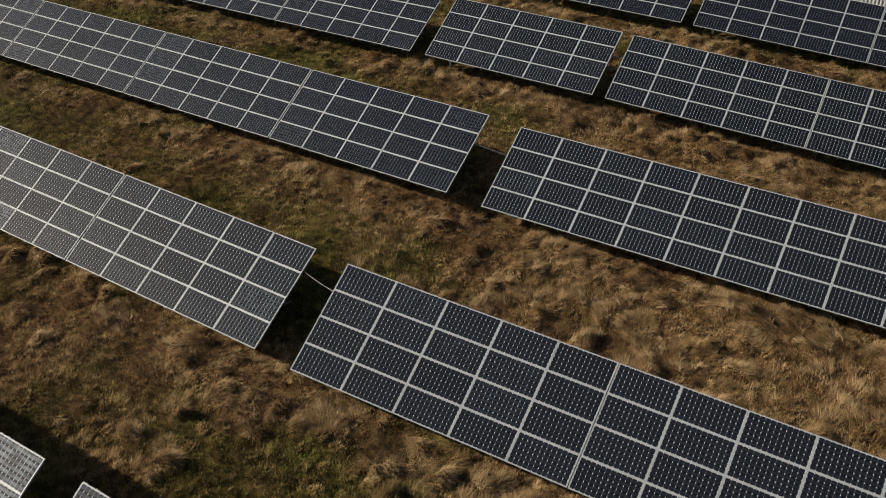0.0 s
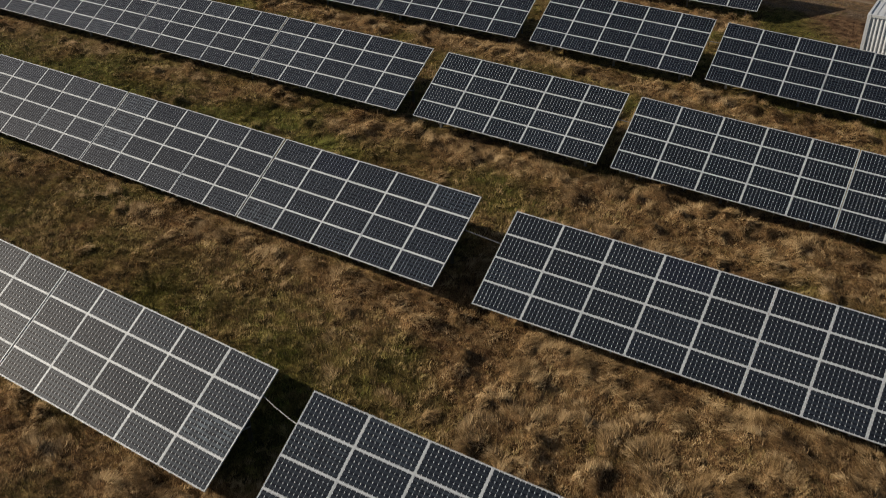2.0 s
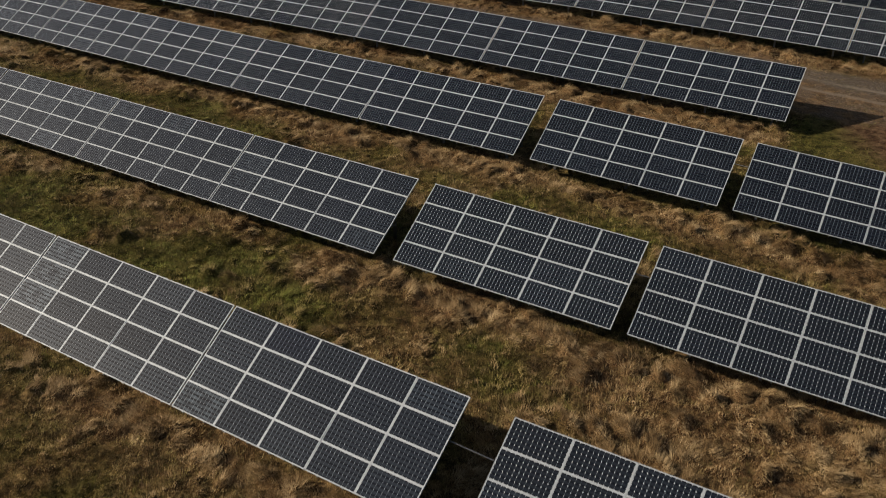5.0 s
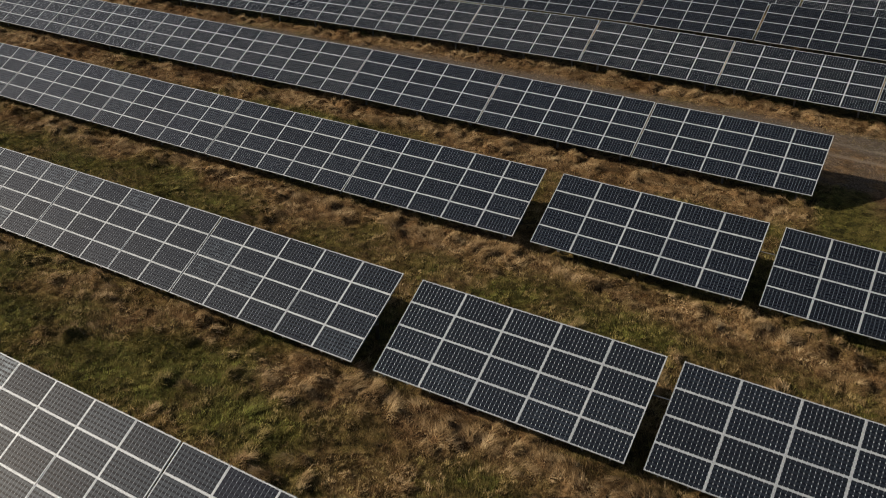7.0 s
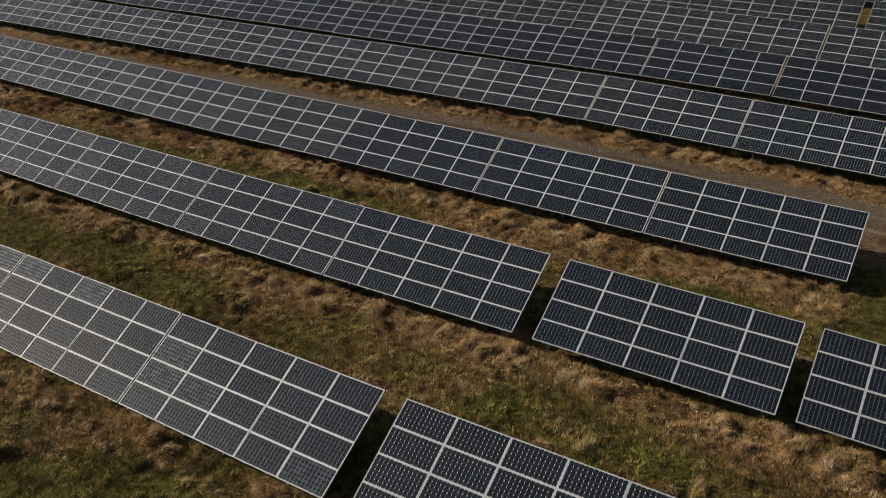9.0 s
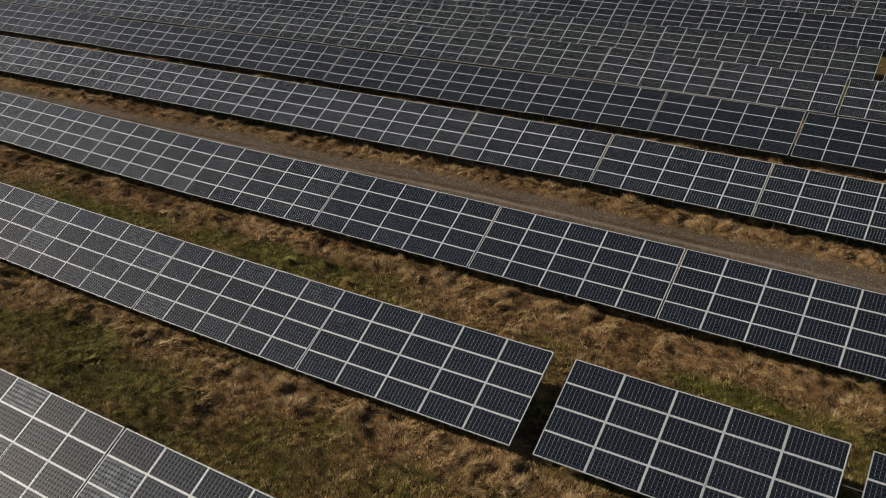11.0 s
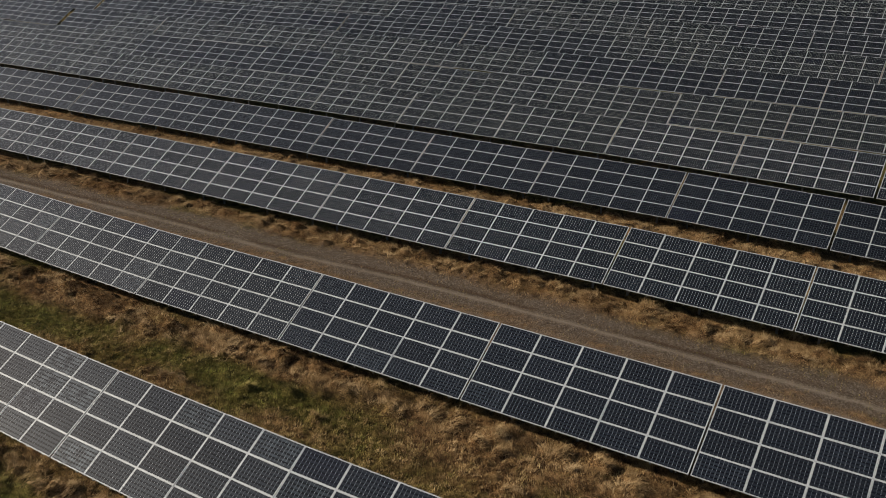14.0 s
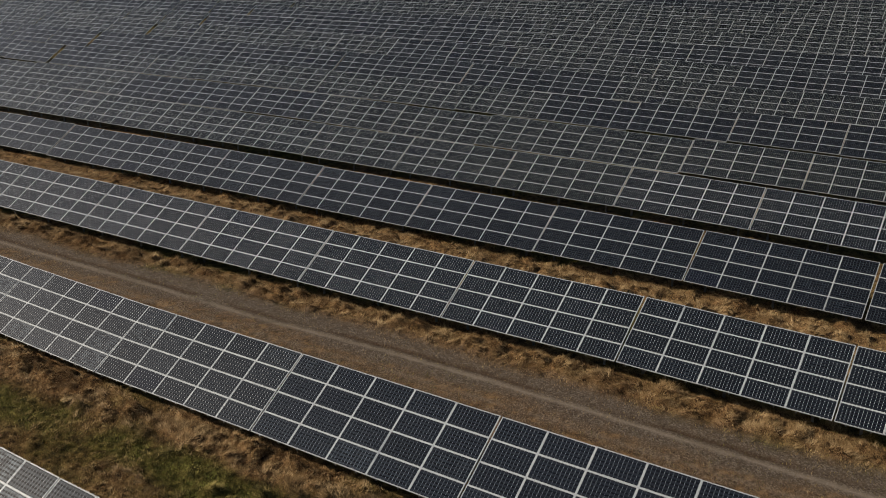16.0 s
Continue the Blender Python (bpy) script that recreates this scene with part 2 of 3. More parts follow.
# lower edge of each row: x, y and height along it
EDGES = [
    [(-30, 2.60, 0.42), (10, 1.97, 0.43)],
    [(-30, 12.42, 0.24), (-6.15, 11.70, 0.15), (-4.76, 11.48, 0.22), (12, 12.31, -0.62)],
    [(-37, 21.55, 0.28), (-5.66, 20.88, 0.55), (-4.43, 21.05, 0.31), (12, 21.55, -0.01)],
    [(-37, 30.94, 0.36), (-13.3, 30.32, 0.68), (-4.68, 30.54, 0.49), (-4.24, 30.68, 0.41), (12, 31.60, -0.41)],
    [(-70, 42.0, -0.10), (-45, 40.78, 0.38), (-36.8, 40.35, 0.52), (-28.9, 40.08, 0.60), (-20.95, 39.93, 0.66), (-13.11, 40.09, 0.60), (-4.55, 40.43, 0.33), (12, 41.52, -0.61)],
    [(-75, 51.6, 0.05), (-52, 50.33, 0.40), (-43.95, 49.84, 0.55), (-36, 49.50, 0.66), (-28.1, 49.48, 0.71), (12, 50.23, 0.19)],
    [(-90, 60.56, 0.10), (-19.8, 60.62, 0.84), (12, 60.72, 0.49)],
    [(-110, 70.40, -0.25), (-68, 70.50, 0.16), (-20.6, 70.46, 0.66), (-12.7, 70.40, 0.65), (12, 70.30, 0.40)],
    [(-130, 79.42, -0.39), (-28, 79.82, 0.63), (-12, 79.86, 0.59), (12, 79.89, 0.54)],
]


def edge(row, x):
    """The point of a row's lower edge at x."""
    e = np.array(EDGES[row], float)
    return np.interp(x, e[:, 0], e[:, 1]), np.interp(x, e[:, 0], e[:, 2])


def swell(y):
    """The field rises slowly in the distance."""
    return np.interp(y, (90.0, 99.0, 109.0, 118.0, 128.0, 138.0, 200.0), (0.0, 0.12, 0.42, 0.72, 1.05, 1.4, 3.0))


def base(x, y):
    """The soil's broad lie, carried from row to row."""
    x, y = np.asarray(x, float), np.asarray(y, float)
    heights = np.stack([edge(r, x)[1] for r in range(len(EDGES))]) - LOW
    at = np.clip(np.interp(y, FRONTS[:len(EDGES)], np.arange(len(EDGES))), 0, len(EDGES) - 1.001)
    i = at.astype(int)
    f = at - i
    lower = np.take_along_axis(heights, i[None], 0)[0]
    upper = np.take_along_axis(heights, i[None] + 1, 0)[0]
    return lower * (1 - f) + upper * f + swell(y)


TRACK = (52.6, 60.5)


def smooth(a, lo, hi):
    s = np.clip((a - lo) / (hi - lo), 0, 1)
    return s * s * (3 - 2 * s)


def road_zone(x, y):
    w = 0.7 * (lattice(x, y, 3.0, 11) - 0.5) + 0.25 * (lattice(x, y, 0.8, 12) - 0.5)
    return smooth(y + w, TRACK[0], TRACK[0] + 0.9) * (1 - smooth(y + w, TRACK[1] - 1.6, TRACK[1] - 0.4))


def rut_line(x, second=False):
    """The y of a wheel rut along the track: they drift apart towards the open end."""
    bend = smooth(x, -12.0, 0.0)
    return (56.6 - 0.5 * bend if second else 57.9 - 0.35 * bend) + 0.3 * (lattice(x, x * 0, 9.0, 13) - 0.5)


def rut_zone(x, y):
    """Pale wheel ruts: one along the whole track, a second at its open end."""
    w = 0.10 * (lattice(x, y, 0.6, 15) - 0.5)
    patch = smooth(lattice(x, y, 2.2, 14), 0.10, 0.5)
    first = np.exp(-((y + w - rut_line(x)) / 0.13) ** 2)
    other = np.exp(-((y + w - rut_line(x, True)) / 0.14) ** 2) * (0.25 + 0.75 * smooth(x, -14.0, -6.0))
    return np.maximum(first, other) * (0.35 + 0.65 * patch)


def rust_zone(x, y):
    """The old sunken rut behind the pale one, with rusty silt in it."""
    w = 0.16 * (lattice(x, y, 0.7, 16) - 0.5)
    return np.exp(-((y + w - rut_line(x) - 0.42) / 0.16) ** 2) * smooth(lattice(x, y, 3.0, 17), 0.15, 0.5) * (1 - smooth(x, -14.0, -7.0))


def gravel_zone(x, y):
    """Loose grey stones on the far half of the track."""
    w = 0.8 * (lattice(x, y, 1.6, 18) - 0.5) + 0.3 * (lattice(x, y, 0.4, 19) - 0.5)
    return smooth(y + w, 56.9, 57.7) * (1 - smooth(y + w, 59.5, 60.1))


def mown(x, y):
    """Short turf by the end of the fifth row and round the container."""
    return smooth(x, -4.6, -3.2) * smooth(y, 43.6, 45.0) * (1 - smooth(y, 54.0, 56.0))


def bare_zone(x, y):
    """Reddish trodden soil beyond the mown turf."""
    n = 0.6 * lattice(x, y, 2.2, 51) + 0.4 * lattice(x, y, 0.7, 52)
    return smooth(x + 0.9 * (y - 49.0), -1.5, 1.5) * smooth(y, 45.0, 48.0) * (1 - smooth(y, 54.5, 56.0)) * smooth(n, 0.25, 0.6)


def damp_zone(x, y):
    """The damper side of the nearer strips, where less has died off."""
    return np.maximum((1 - smooth(x, -11.0, -5.0)) * (1 - smooth(y, 22.0, 24.0)), 0.8 * (1 - smooth(x, -20.0, -13.0)) * (1 - smooth(y, 31.5, 33.5)))


def dry_zone(x, y):
    """How dead the grass is: straw before the rows, along the track and on one side of the field."""
    d = np.full(np.shape(x), 99.0)
    for f in FRONTS:
        d = np.where((y > f - 4.0) & (y < f + 2.0), np.minimum(d, np.abs(y - (f - 0.5))), d)
    band = np.exp(-(d / 1.2) ** 2)
    olive = damp_zone(x, y)
    band = band * (1 - 0.65 * olive)
    big = 0.5 * lattice(x, y, 5.5, 3) + 0.5 * lattice(x, y, 1.7, 4)
    tawny = 0.55 * smooth(x, -10.0, -2.0) * smooth(y, 13.0, 16.0) * (1 - smooth(y, 27.0, 30.0))
    tawny = tawny + 0.7 * smooth(x, -22.0, -10.0) * (1 - smooth(x, -6.0, -4.0)) * smooth(y, 44.0, 46.0) * (1 - smooth(y, 49.0, 50.0))
    lush = np.exp(-((x + 28.0) / 3.2) ** 2 - ((y - 47.3) / 0.9) ** 2) + np.exp(-((x + 40.0) / 4.0) ** 2 - ((y - 46.8) / 0.9) ** 2) + np.exp(-((x + 9.0) / 3.0) ** 2 - ((y - 47.4) / 0.7) ** 2)
    lush = lush + 0.9 * mown(x, y)
    verge = np.exp(-((y - 60.4) / 0.7) ** 2) + np.exp(-((y - 69.5) / 1.8) ** 2)
    sere = 0.30 * smooth(x, -20.0, -12.0) * (1 - smooth(y, 42.0, 44.0))
    return np.clip(2.2 * (big - 0.50) + sere + 0.80 * band + 0.5 * tawny + 0.8 * verge + 0.31 - 0.20 * olive - 1.4 * lush, -0.6, 1)


def cell_value(i, j, seed):
    h = (i * 374761393 + j * 668265263 + seed * 974634777) & 0x7FFFFFFF
    h = ((h ^ (h >> 13)) * 1274126177) & 0x7FFFFFFF
    return ((h ^ (h >> 16)) & 0xFFFF) / 65535.0


def tufts(x, y, size, seed, share):
    """Round tufts scattered on a jittered grid: height 0 to 1, offset from the tuft's middle in radii, and a number of its own."""
    x, y = x + 0.9 * size * (lattice(x, y, size * 0.8, seed + 5) - 0.5), y + 0.9 * size * (lattice(x, y, size * 0.8, seed + 6) - 0.5)
    i0, j0 = np.floor(x / size).astype(np.int64), np.floor(y / size).astype(np.int64)
    top, ox, oy, own = np.zeros(x.shape), np.zeros(x.shape), np.zeros(x.shape), np.full(x.shape, 0.5)
    for di in (-1, 0, 1):
        for dj in (-1, 0, 1):
            i, j = i0 + di, j0 + dj
            a, b2, c = cell_value(i, j, seed), cell_value(i, j, seed + 1), cell_value(i, j, seed + 2)
            r = size * (0.45 + 0.40 * c)
            stretch = 0.75 + 0.5 * a  # no tuft is quite round
            dx = (x - (i + 0.5 + 0.85 * (a - 0.5)) * size) / (r * stretch)
            dy = (y - (j + 0.5 + 0.85 * (b2 - 0.5)) * size) / r * stretch
            own_one = np.mod(a * 7.13 + b2 * 3.37 + c, 1.0)
            h = (0.45 + 0.55 * own_one) * (1 - dx * dx - dy * dy) * smooth(share - c, -0.15, 0.15)
            up = h > top
            top, ox, oy, own = np.where(up, h, top), np.where(up, dx, ox), np.where(up, dy, oy), np.where(up, own_one, own)
    return top, ox, oy, own


def shaggy(x, y):
    """Share of the ground under large uncut tussocks: along the lower edges and on the dry side of the field."""
    near = np.zeros(np.shape(x))
    for r in range(len(EDGES)):
        ey = edge(r, x)[0]
        near = np.maximum(near, smooth(y, ey - 1.7, ey - 0.6) * (1 - smooth(y, ey - 0.05, ey + 0.25)))
    damp = damp_zone(x, y)
    rough = smooth(x + 2.5 * (lattice(x, y, 2.3, 61) - 0.5), -6.5, -1.5) * smooth(y, 12.5, 14.5) * (1 - smooth(y, 27.0, 30.5))
    patch = smooth(lattice(x, y, 2.6, 62), 0.50, 0.85) * (0.55 - 0.25 * damp)
    verge = np.exp(-((y - 60.0) / 0.6) ** 2) + np.exp(-((y - 69.4) / 1.6) ** 2)
    share = np.maximum(np.maximum(near * (0.92 - 0.42 * damp), 0.62 * rough), np.maximum(patch, verge))
    return np.clip(share, 0, 1) * (1 - np.maximum(road_zone(x, y), mown(x, y)))


def relief(x, y):
    """Height of the tufts over the soil, the way their hair falls, a number for each and how much of a tussock it is."""
    share = shaggy(x, y)
    hs, sx, sy, so = tufts(x, y, 0.27, 71, 0.92 + 0 * x)
    hb, bx, by, bo = tufts(x, y, 0.66, 81, share)
    calm = 1 - 0.85 * np.maximum(road_zone(x, y), 0.75 * mown(x, y))
    small, large = 0.145 * hs * calm, (0.26 + 0.14 * bo) * hb * calm
    big = large + 0.35 * small > small
    own = np.where(big, 0.65 * bo + 0.35 * so, so)
    return np.where(big, large + 0.35 * small, small), np.where(big, bx, sx), np.where(big, by, sy), own, np.where(big, np.clip(hb * 3, 0, 1), 0.0)


def soil(x, y):
    """Height of the soil with its hollows."""
    calm = 1 - 0.85 * np.maximum(road_zone(x, y), mown(x, y))
    return base(x, y) + (0.10 * (lattice(x, y, 3.5, 8) - 0.5) + 0.05 * lattice(x, y, 0.9, 7)) * calm - 0.22 - 0.05 * rust_zone(x, y) - 0.02 * rut_zone(x, y) + 0.08 * mown(x, y) * (1 - smooth(x, -1.0, 0.6))


def land(x, y):
    """Height of the turf: soil and tufts."""
    return soil(x, y) + relief(x, y)[0]


def left_limit(y):
    return -14.0 - 1.34 * y


def right_limit(y):
    return np.where(y < 60, 14.0, 10.0 - 0.15 * (y - 60))


def meadow_left(y):
    return np.where(y < 27, -10.0 - 1.33 * (y - 5), -39.0 - (y - 27))


def meadow_right(y):
    return 14.5 - 0.2 * y


def mesh_object(name, verts, faces_flat, loop_starts, mat, parent=None):
    me = bpy.data.meshes.new(name)
    me.vertices.add(len(verts))
    me.vertices.foreach_set("co", np.asarray(verts, np.float32).ravel())
    me.loops.add(len(faces_flat))
    me.loops.foreach_set("vertex_index", np.asarray(faces_flat, np.int32))
    me.polygons.add(len(loop_starts))
    me.polygons.foreach_set("loop_start", np.asarray(loop_starts, np.int32))
    me.update(calc_edges=True)
    me.materials.append(mat)
    ob = new(name, me)
    ob.parent = parent
    return ob


def graded(lo, hi, fine, near):
    """Coordinates that are finely spaced between lo and hi and widen out to near metres beyond."""
    out = [lo]
    step = fine
    while lo - out[-1] < near:
        step *= 1.35
        out.append(out[-1] - step)
    left = out[::-1]
    mid = list(np.arange(lo + fine, hi, fine))
    out = [hi]
    step = fine
    while out[-1] - hi < near:
        step *= 1.35
        out.append(out[-1] + step)
    return np.array(left + mid + out)


def build_ground():
    xs, ys = graded(-60.0, 10.0, 0.14, 3000.0), graded(1.0, 71.0, 0.14, 3000.0)
    X, Y = np.meshgrid(xs, ys)
    X, Y = X.ravel(), Y.ravel()
    Z = land(X, Y)
    nx, ny = len(xs), len(ys)
    i, j = np.meshgrid(np.arange(nx - 1), np.arange(ny - 1))
    q = (j * nx + i).ravel()
    faces = np.stack([q, q + 1, q + nx + 1, q + nx], 1)
    ob = mesh_object("ground", np.stack([X, Y, Z], 1), faces.ravel(), np.arange(len(faces)) * 4, GROUND)
    ob.data.polygons.foreach_set("use_smooth", np.ones(len(faces), bool))
    for name, val in (("dry", dry_zone(X, Y)), ("road", road_zone(X, Y)), ("bare", bare_zone(X, Y)), ("rut", rut_zone(X, Y)), ("rust", rust_zone(X, Y)), ("gravel", gravel_zone(X, Y))):
        ob.data.attributes.new(name, "FLOAT", "POINT").data.foreach_set("value", val.astype(np.float32))
    tagged(ob, "rough meadow turf with dead straw and a dirt track", "ground", kind="structure")


def under_tables(x, y):
    """Ground that the tables roof over, where hardly any grass grows or shows."""
    inside = np.zeros(x.shape, bool)
    for r, tables in enumerate(ROW_TABLES):
        ahead = y - edge(r, x)[0]
        deep = (ahead > 0.40) & (ahead < 2.75)
        for left, _ in tables:
            inside |= deep & (x > left + 0.35) & (x < left + TABLE_W - 0.35)
    return inside


def build_grass(count=2050000):
    """Fine blades that fall outwards over every tuft and are combed by the wind."""
    rng = np.random.default_rng(7)
    n = int(count * 2.5)
    y = 2.0 + 77.0 * rng.random(n)
    lo, hi = meadow_left(y), meadow_right(y)
    x = lo + (hi - lo) * rng.random(n) ** 0.8
    x, y = (a[~under_tables(x, y)] for a in (x, y))
    h, ox, oy, own, tuss = relief(x, y)
    bald = np.maximum(road_zone(x, y), bare_zone(x, y))
    keep = rng.random(len(x)) < (0.46 + 1.6 * np.minimum(h, 0.25) + 0.25 * tuss) * (1 - 0.93 * bald) * np.where(y > 64, 0.6, 1.0)
    x, y, h, ox, oy, own, tuss = (a[keep][:count] for a in (x, y, h, ox, oy, own, tuss))
    n = len(x)
    out = np.hypot(ox, oy)
    wind = 2 * np.pi * (lattice(x, y, 1.6, 21) * 1.1 - 0.4)
    lay = 0.25 + 0.22 * tuss
    stray = 0.42 - 0.08 * tuss
    comb = 0.40 + 0.35 * tuss
    gx = lay * 1.2 * ox + comb * np.cos(wind) + stray * rng.standard_normal(n)
    gy = lay * 1.2 * oy + comb * np.sin(wind) + stray * rng.standard_normal(n)
    gz = 0.62 - (0.25 + 0.45 * out) * tuss + 0.40 * rng.random(n)
    g = np.sqrt(gx * gx + gy * gy + gz * gz) + 1e-6
    d0 = dry_zone(x, y)
    L = (0.07 + 0.10 * rng.random(n) ** 1.5 + 0.22 * tuss * rng.random(n)) * (1 - 0.45 * mown(x, y))
    w = 0.0036 + 0.0042 * rng.random(n) + 0.0016 * (1 - tuss)
    flat = np.hypot(gx, gy) + 1e-6
    side = np.stack([-gy / flat * w, gx / flat * w, 0.5 * w * rng.standard_normal(n)], 1)
    P = np.stack([x, y, soil(x, y) + h - 0.012], 1)
    T = P + np.stack([gx / g * L, gy / g * L, gz / g * L], 1)
    V = np.stack([P - side, P + side, T], 1).reshape(-1, 3)
    ob = mesh_object("grass", V, np.arange(3 * n), np.arange(n) * 3, GRASS)
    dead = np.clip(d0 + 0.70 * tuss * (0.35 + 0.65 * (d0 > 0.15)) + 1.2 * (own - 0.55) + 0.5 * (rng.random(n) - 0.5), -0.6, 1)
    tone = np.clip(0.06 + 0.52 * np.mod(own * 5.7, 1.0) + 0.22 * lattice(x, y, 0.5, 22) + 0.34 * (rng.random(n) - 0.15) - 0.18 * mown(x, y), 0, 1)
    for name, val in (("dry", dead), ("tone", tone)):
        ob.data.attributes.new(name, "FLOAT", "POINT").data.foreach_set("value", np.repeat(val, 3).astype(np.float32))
    tagged(ob, "wind-combed tussocks of straw-coloured and olive meadow grass", "grass", kind="stuff")


# ---- solar tables: four panels up the slope, five along ----
TILT = 30.57
SLOPE = 3.281
PANEL_W, PANEL_H, PANEL_T = 1.564, 0.818, 0.042
STEP_X, STEP_Y = 1.570, 0.8233
TABLE_W = 4 * STEP_X + PANEL_W
PITCH_X = 7.909
CLOSE_PITCH = TABLE_W + 0.006  # where tables butt with no joint to be seen
LIP = 0.011


def add_box(bm, x0, y0, z0, x1, y1, z1, m=None):
    c = [(x, y, z) for z in (z0, z1) for y in (y0, y1) for x in (x0, x1)]
    vs = [bm.verts.new(m @ Vector(p) if m else p) for p in c]
    return [bm.faces.new([vs[i] for i in f]) for f in ((0, 2, 3, 1), (4, 5, 7, 6), (0, 1, 5, 4), (1, 3, 7, 5), (3, 2, 6, 7), (2, 0, 4, 6))]


def add_tube(bm, a, b, r, sides=8):
    a, b = Vector(a), Vector(b)
    q = (b - a).to_track_quat("Z", "Y").to_matrix()
    rings = [[bm.verts.new(p + q @ Vector((r * math.cos(2 * math.pi * i / sides), r * math.sin(2 * math.pi * i / sides), 0))) for i in range(sides)] for p in (a, b)]
    for i in range(sides):
        bm.faces.new((rings[0][i], rings[0][(i + 1) % sides], rings[1][(i + 1) % sides], rings[1][i]))
    bm.faces.new(rings[0][::-1])
    bm.faces.new(rings[1])


def data(name, bm, *mats):
    me = bpy.data.meshes.new(name)
    bm.to_mesh(me)
    bm.free()
    for m in mats:
        me.materials.append(m)
    return me


def place(name, me, parent, m=None, label=""):
    ob = new(name, me)
    ob.parent = parent
    if m is not None:
        ob.matrix_local = m
    if label:
        ob["label"] = label
    return ob


def panel_frame_bm(bm, m=None):
    """An aluminium frame: four lipped bars round the laminate."""
    w, h, t, p = PANEL_W, PANEL_H, PANEL_T, LIP
    add_box(bm, 0, 0, 0, w, p, t, m)
    add_box(bm, 0, h - p, 0, w, h, t, m)
    add_box(bm, 0, p, 0, p, h - p, t, m)
    add_box(bm, w - p, p, 0, w, h - p, t, m)


CELL_U, CELL_V = 0.1252, 0.1270
U0, V0 = (PANEL_W - 12 * CELL_U) / 2, (PANEL_H - 6 * CELL_V) / 2


def laminate_bm(bm, uv, m=None, slab=True):
    """The glass laminate inside the frame; its UV map counts cells."""
    p, z = LIP, PANEL_T - 0.004
    faces = add_box(bm, p, p, z - 0.006, PANEL_W - p, PANEL_H - p, z) if slab else [
        bm.faces.new([bm.verts.new(q) for q in ((p, p, z), (PANEL_W - p, p, z), (PANEL_W - p, PANEL_H - p, z), (p, PANEL_H - p, z))])]
    for f in faces:
        for lp in f.loops:
            lp[uv].uv = ((lp.vert.co.x - U0) / CELL_U, (lp.vert.co.y - V0) / CELL_V)
    if m is not None:
        for v in {v for f in faces for v in f.verts}:
            v.co = m @ v.co
    return faces


bm = bmesh.new()
panel_frame_bm(bm)
FRAME_MESH = data("panel", bm, ALU)
LAMINATES = []
for mat in CELLS:
    bm = bmesh.new()
    laminate_bm(bm, bm.loops.layers.uv.new("cells"))
    LAMINATES.append(data("cell_sheet", bm, mat))

RAIL_OVER = 0.016
bm = bmesh.new()  # a slope rail, its ends standing out past the panels
add_box(bm, -0.02, -RAIL_OVER, -0.06, 0.02, SLOPE + 0.02, -0.002)
add_box(bm, -0.020, -RAIL_OVER - 0.004, -0.085, 0.020, -0.004, -0.030)
add_box(bm, -0.022, SLOPE + 0.004, -0.045, 0.022, SLOPE + 0.020, 0.010)
RAIL_MESH = data("rail", bm, STEEL)
bm = bmesh.new()
add_box(bm, 0.1, -0.04, -0.14, TABLE_W - 0.1, 0.04, -0.062)
BEAM_MESH = data("beam", bm, STEEL)


def post_mesh(h):
    """A C-section post from the soil up to its beam."""
    bm = bmesh.new()
    add_box(bm, -0.05, -0.035, -0.35, -0.044, 0.035, h)
    add_box(bm, -0.044, -0.035, -0.35, 0.05, -0.029, h)
    add_box(bm, -0.044, 0.029, -0.35, 0.05, 0.035, h)
    return data("post", bm, STEEL)


def brace_mesh(y0, z0, y1, z1):
    bm = bmesh.new()
    add_tube(bm, (0, y0, z0), (0, y1, z1), 0.022, 6)
    return data("brace", bm, STEEL)


SLANT = Matrix.Rotation(radians(TILT), 4, "X")
BEAM_AT = (0.95, 2.55)
POST_H = [LOW + s * math.sin(radians(TILT)) - 0.10 for s in BEAM_AT]
POST_Y = [s * math.cos(radians(TILT)) + 0.05 for s in BEAM_AT]
POSTS = [post_mesh(h) for h in POST_H]
BRACE = brace_mesh(POST_Y[1], 0.45, POST_Y[0] + 0.1, POST_H[0] - 0.05)
POST_X = (0.8, 3.95, 7.1)


def solar_table(kind, seed):
    """One full table with every panel, rail, beam and post as a part; its origin is on the soil under the lower corner."""
    rng = random.Random(seed)
    root = new("solar_table")
    lift = Matrix.Translation((0, 0, LOW)) @ SLANT
    for j in range(4):
        for i in range(5):
            tip = Matrix.Rotation(radians(rng.gauss(0, 0.22)), 4, "X") @ Matrix.Rotation(radians(rng.gauss(0, 0.18)), 4, "Y")
            p = place("panel", FRAME_MESH, root, lift @ Matrix.Translation((i * STEP_X, j * STEP_Y, 0)) @ tip)
            place("cell_sheet", LAMINATES[kind], p)
    for i in range(5):
        for dx in (0.38, 1.18):
            place("rail", RAIL_MESH, root, lift @ Matrix.Translation((i * STEP_X + dx, 0, 0)))
    for s in BEAM_AT:
        place("beam", BEAM_MESH, root, lift @ Matrix.Translation((0, s, 0)))
    for x in POST_X:
        for me, y in zip(POSTS, POST_Y):
            place("post", me, root, Matrix.Translation((x, y, 0)))
        place("brace", BRACE, root, Matrix.Translation((x + 0.06, 0, 0)))
    return root


# rows of tables: lower edge y, height of the soil there, and groups of (x of the left end, tables, kind)
# kind: 0 bright dots, 1 faint dots, 2 grey borders, 3 fine dots, 4 hardly any dots
def run(right, n, kind, pitch=PITCH_X):
    """n tables side by side, the last one ending at right."""
    return [(right - TABLE_W - k * pitch, kind) for k in range(n)]


def onward(left, n, kind, pitch=PITCH_X):
    return [(left + k * pitch, kind) for k in range(n)]


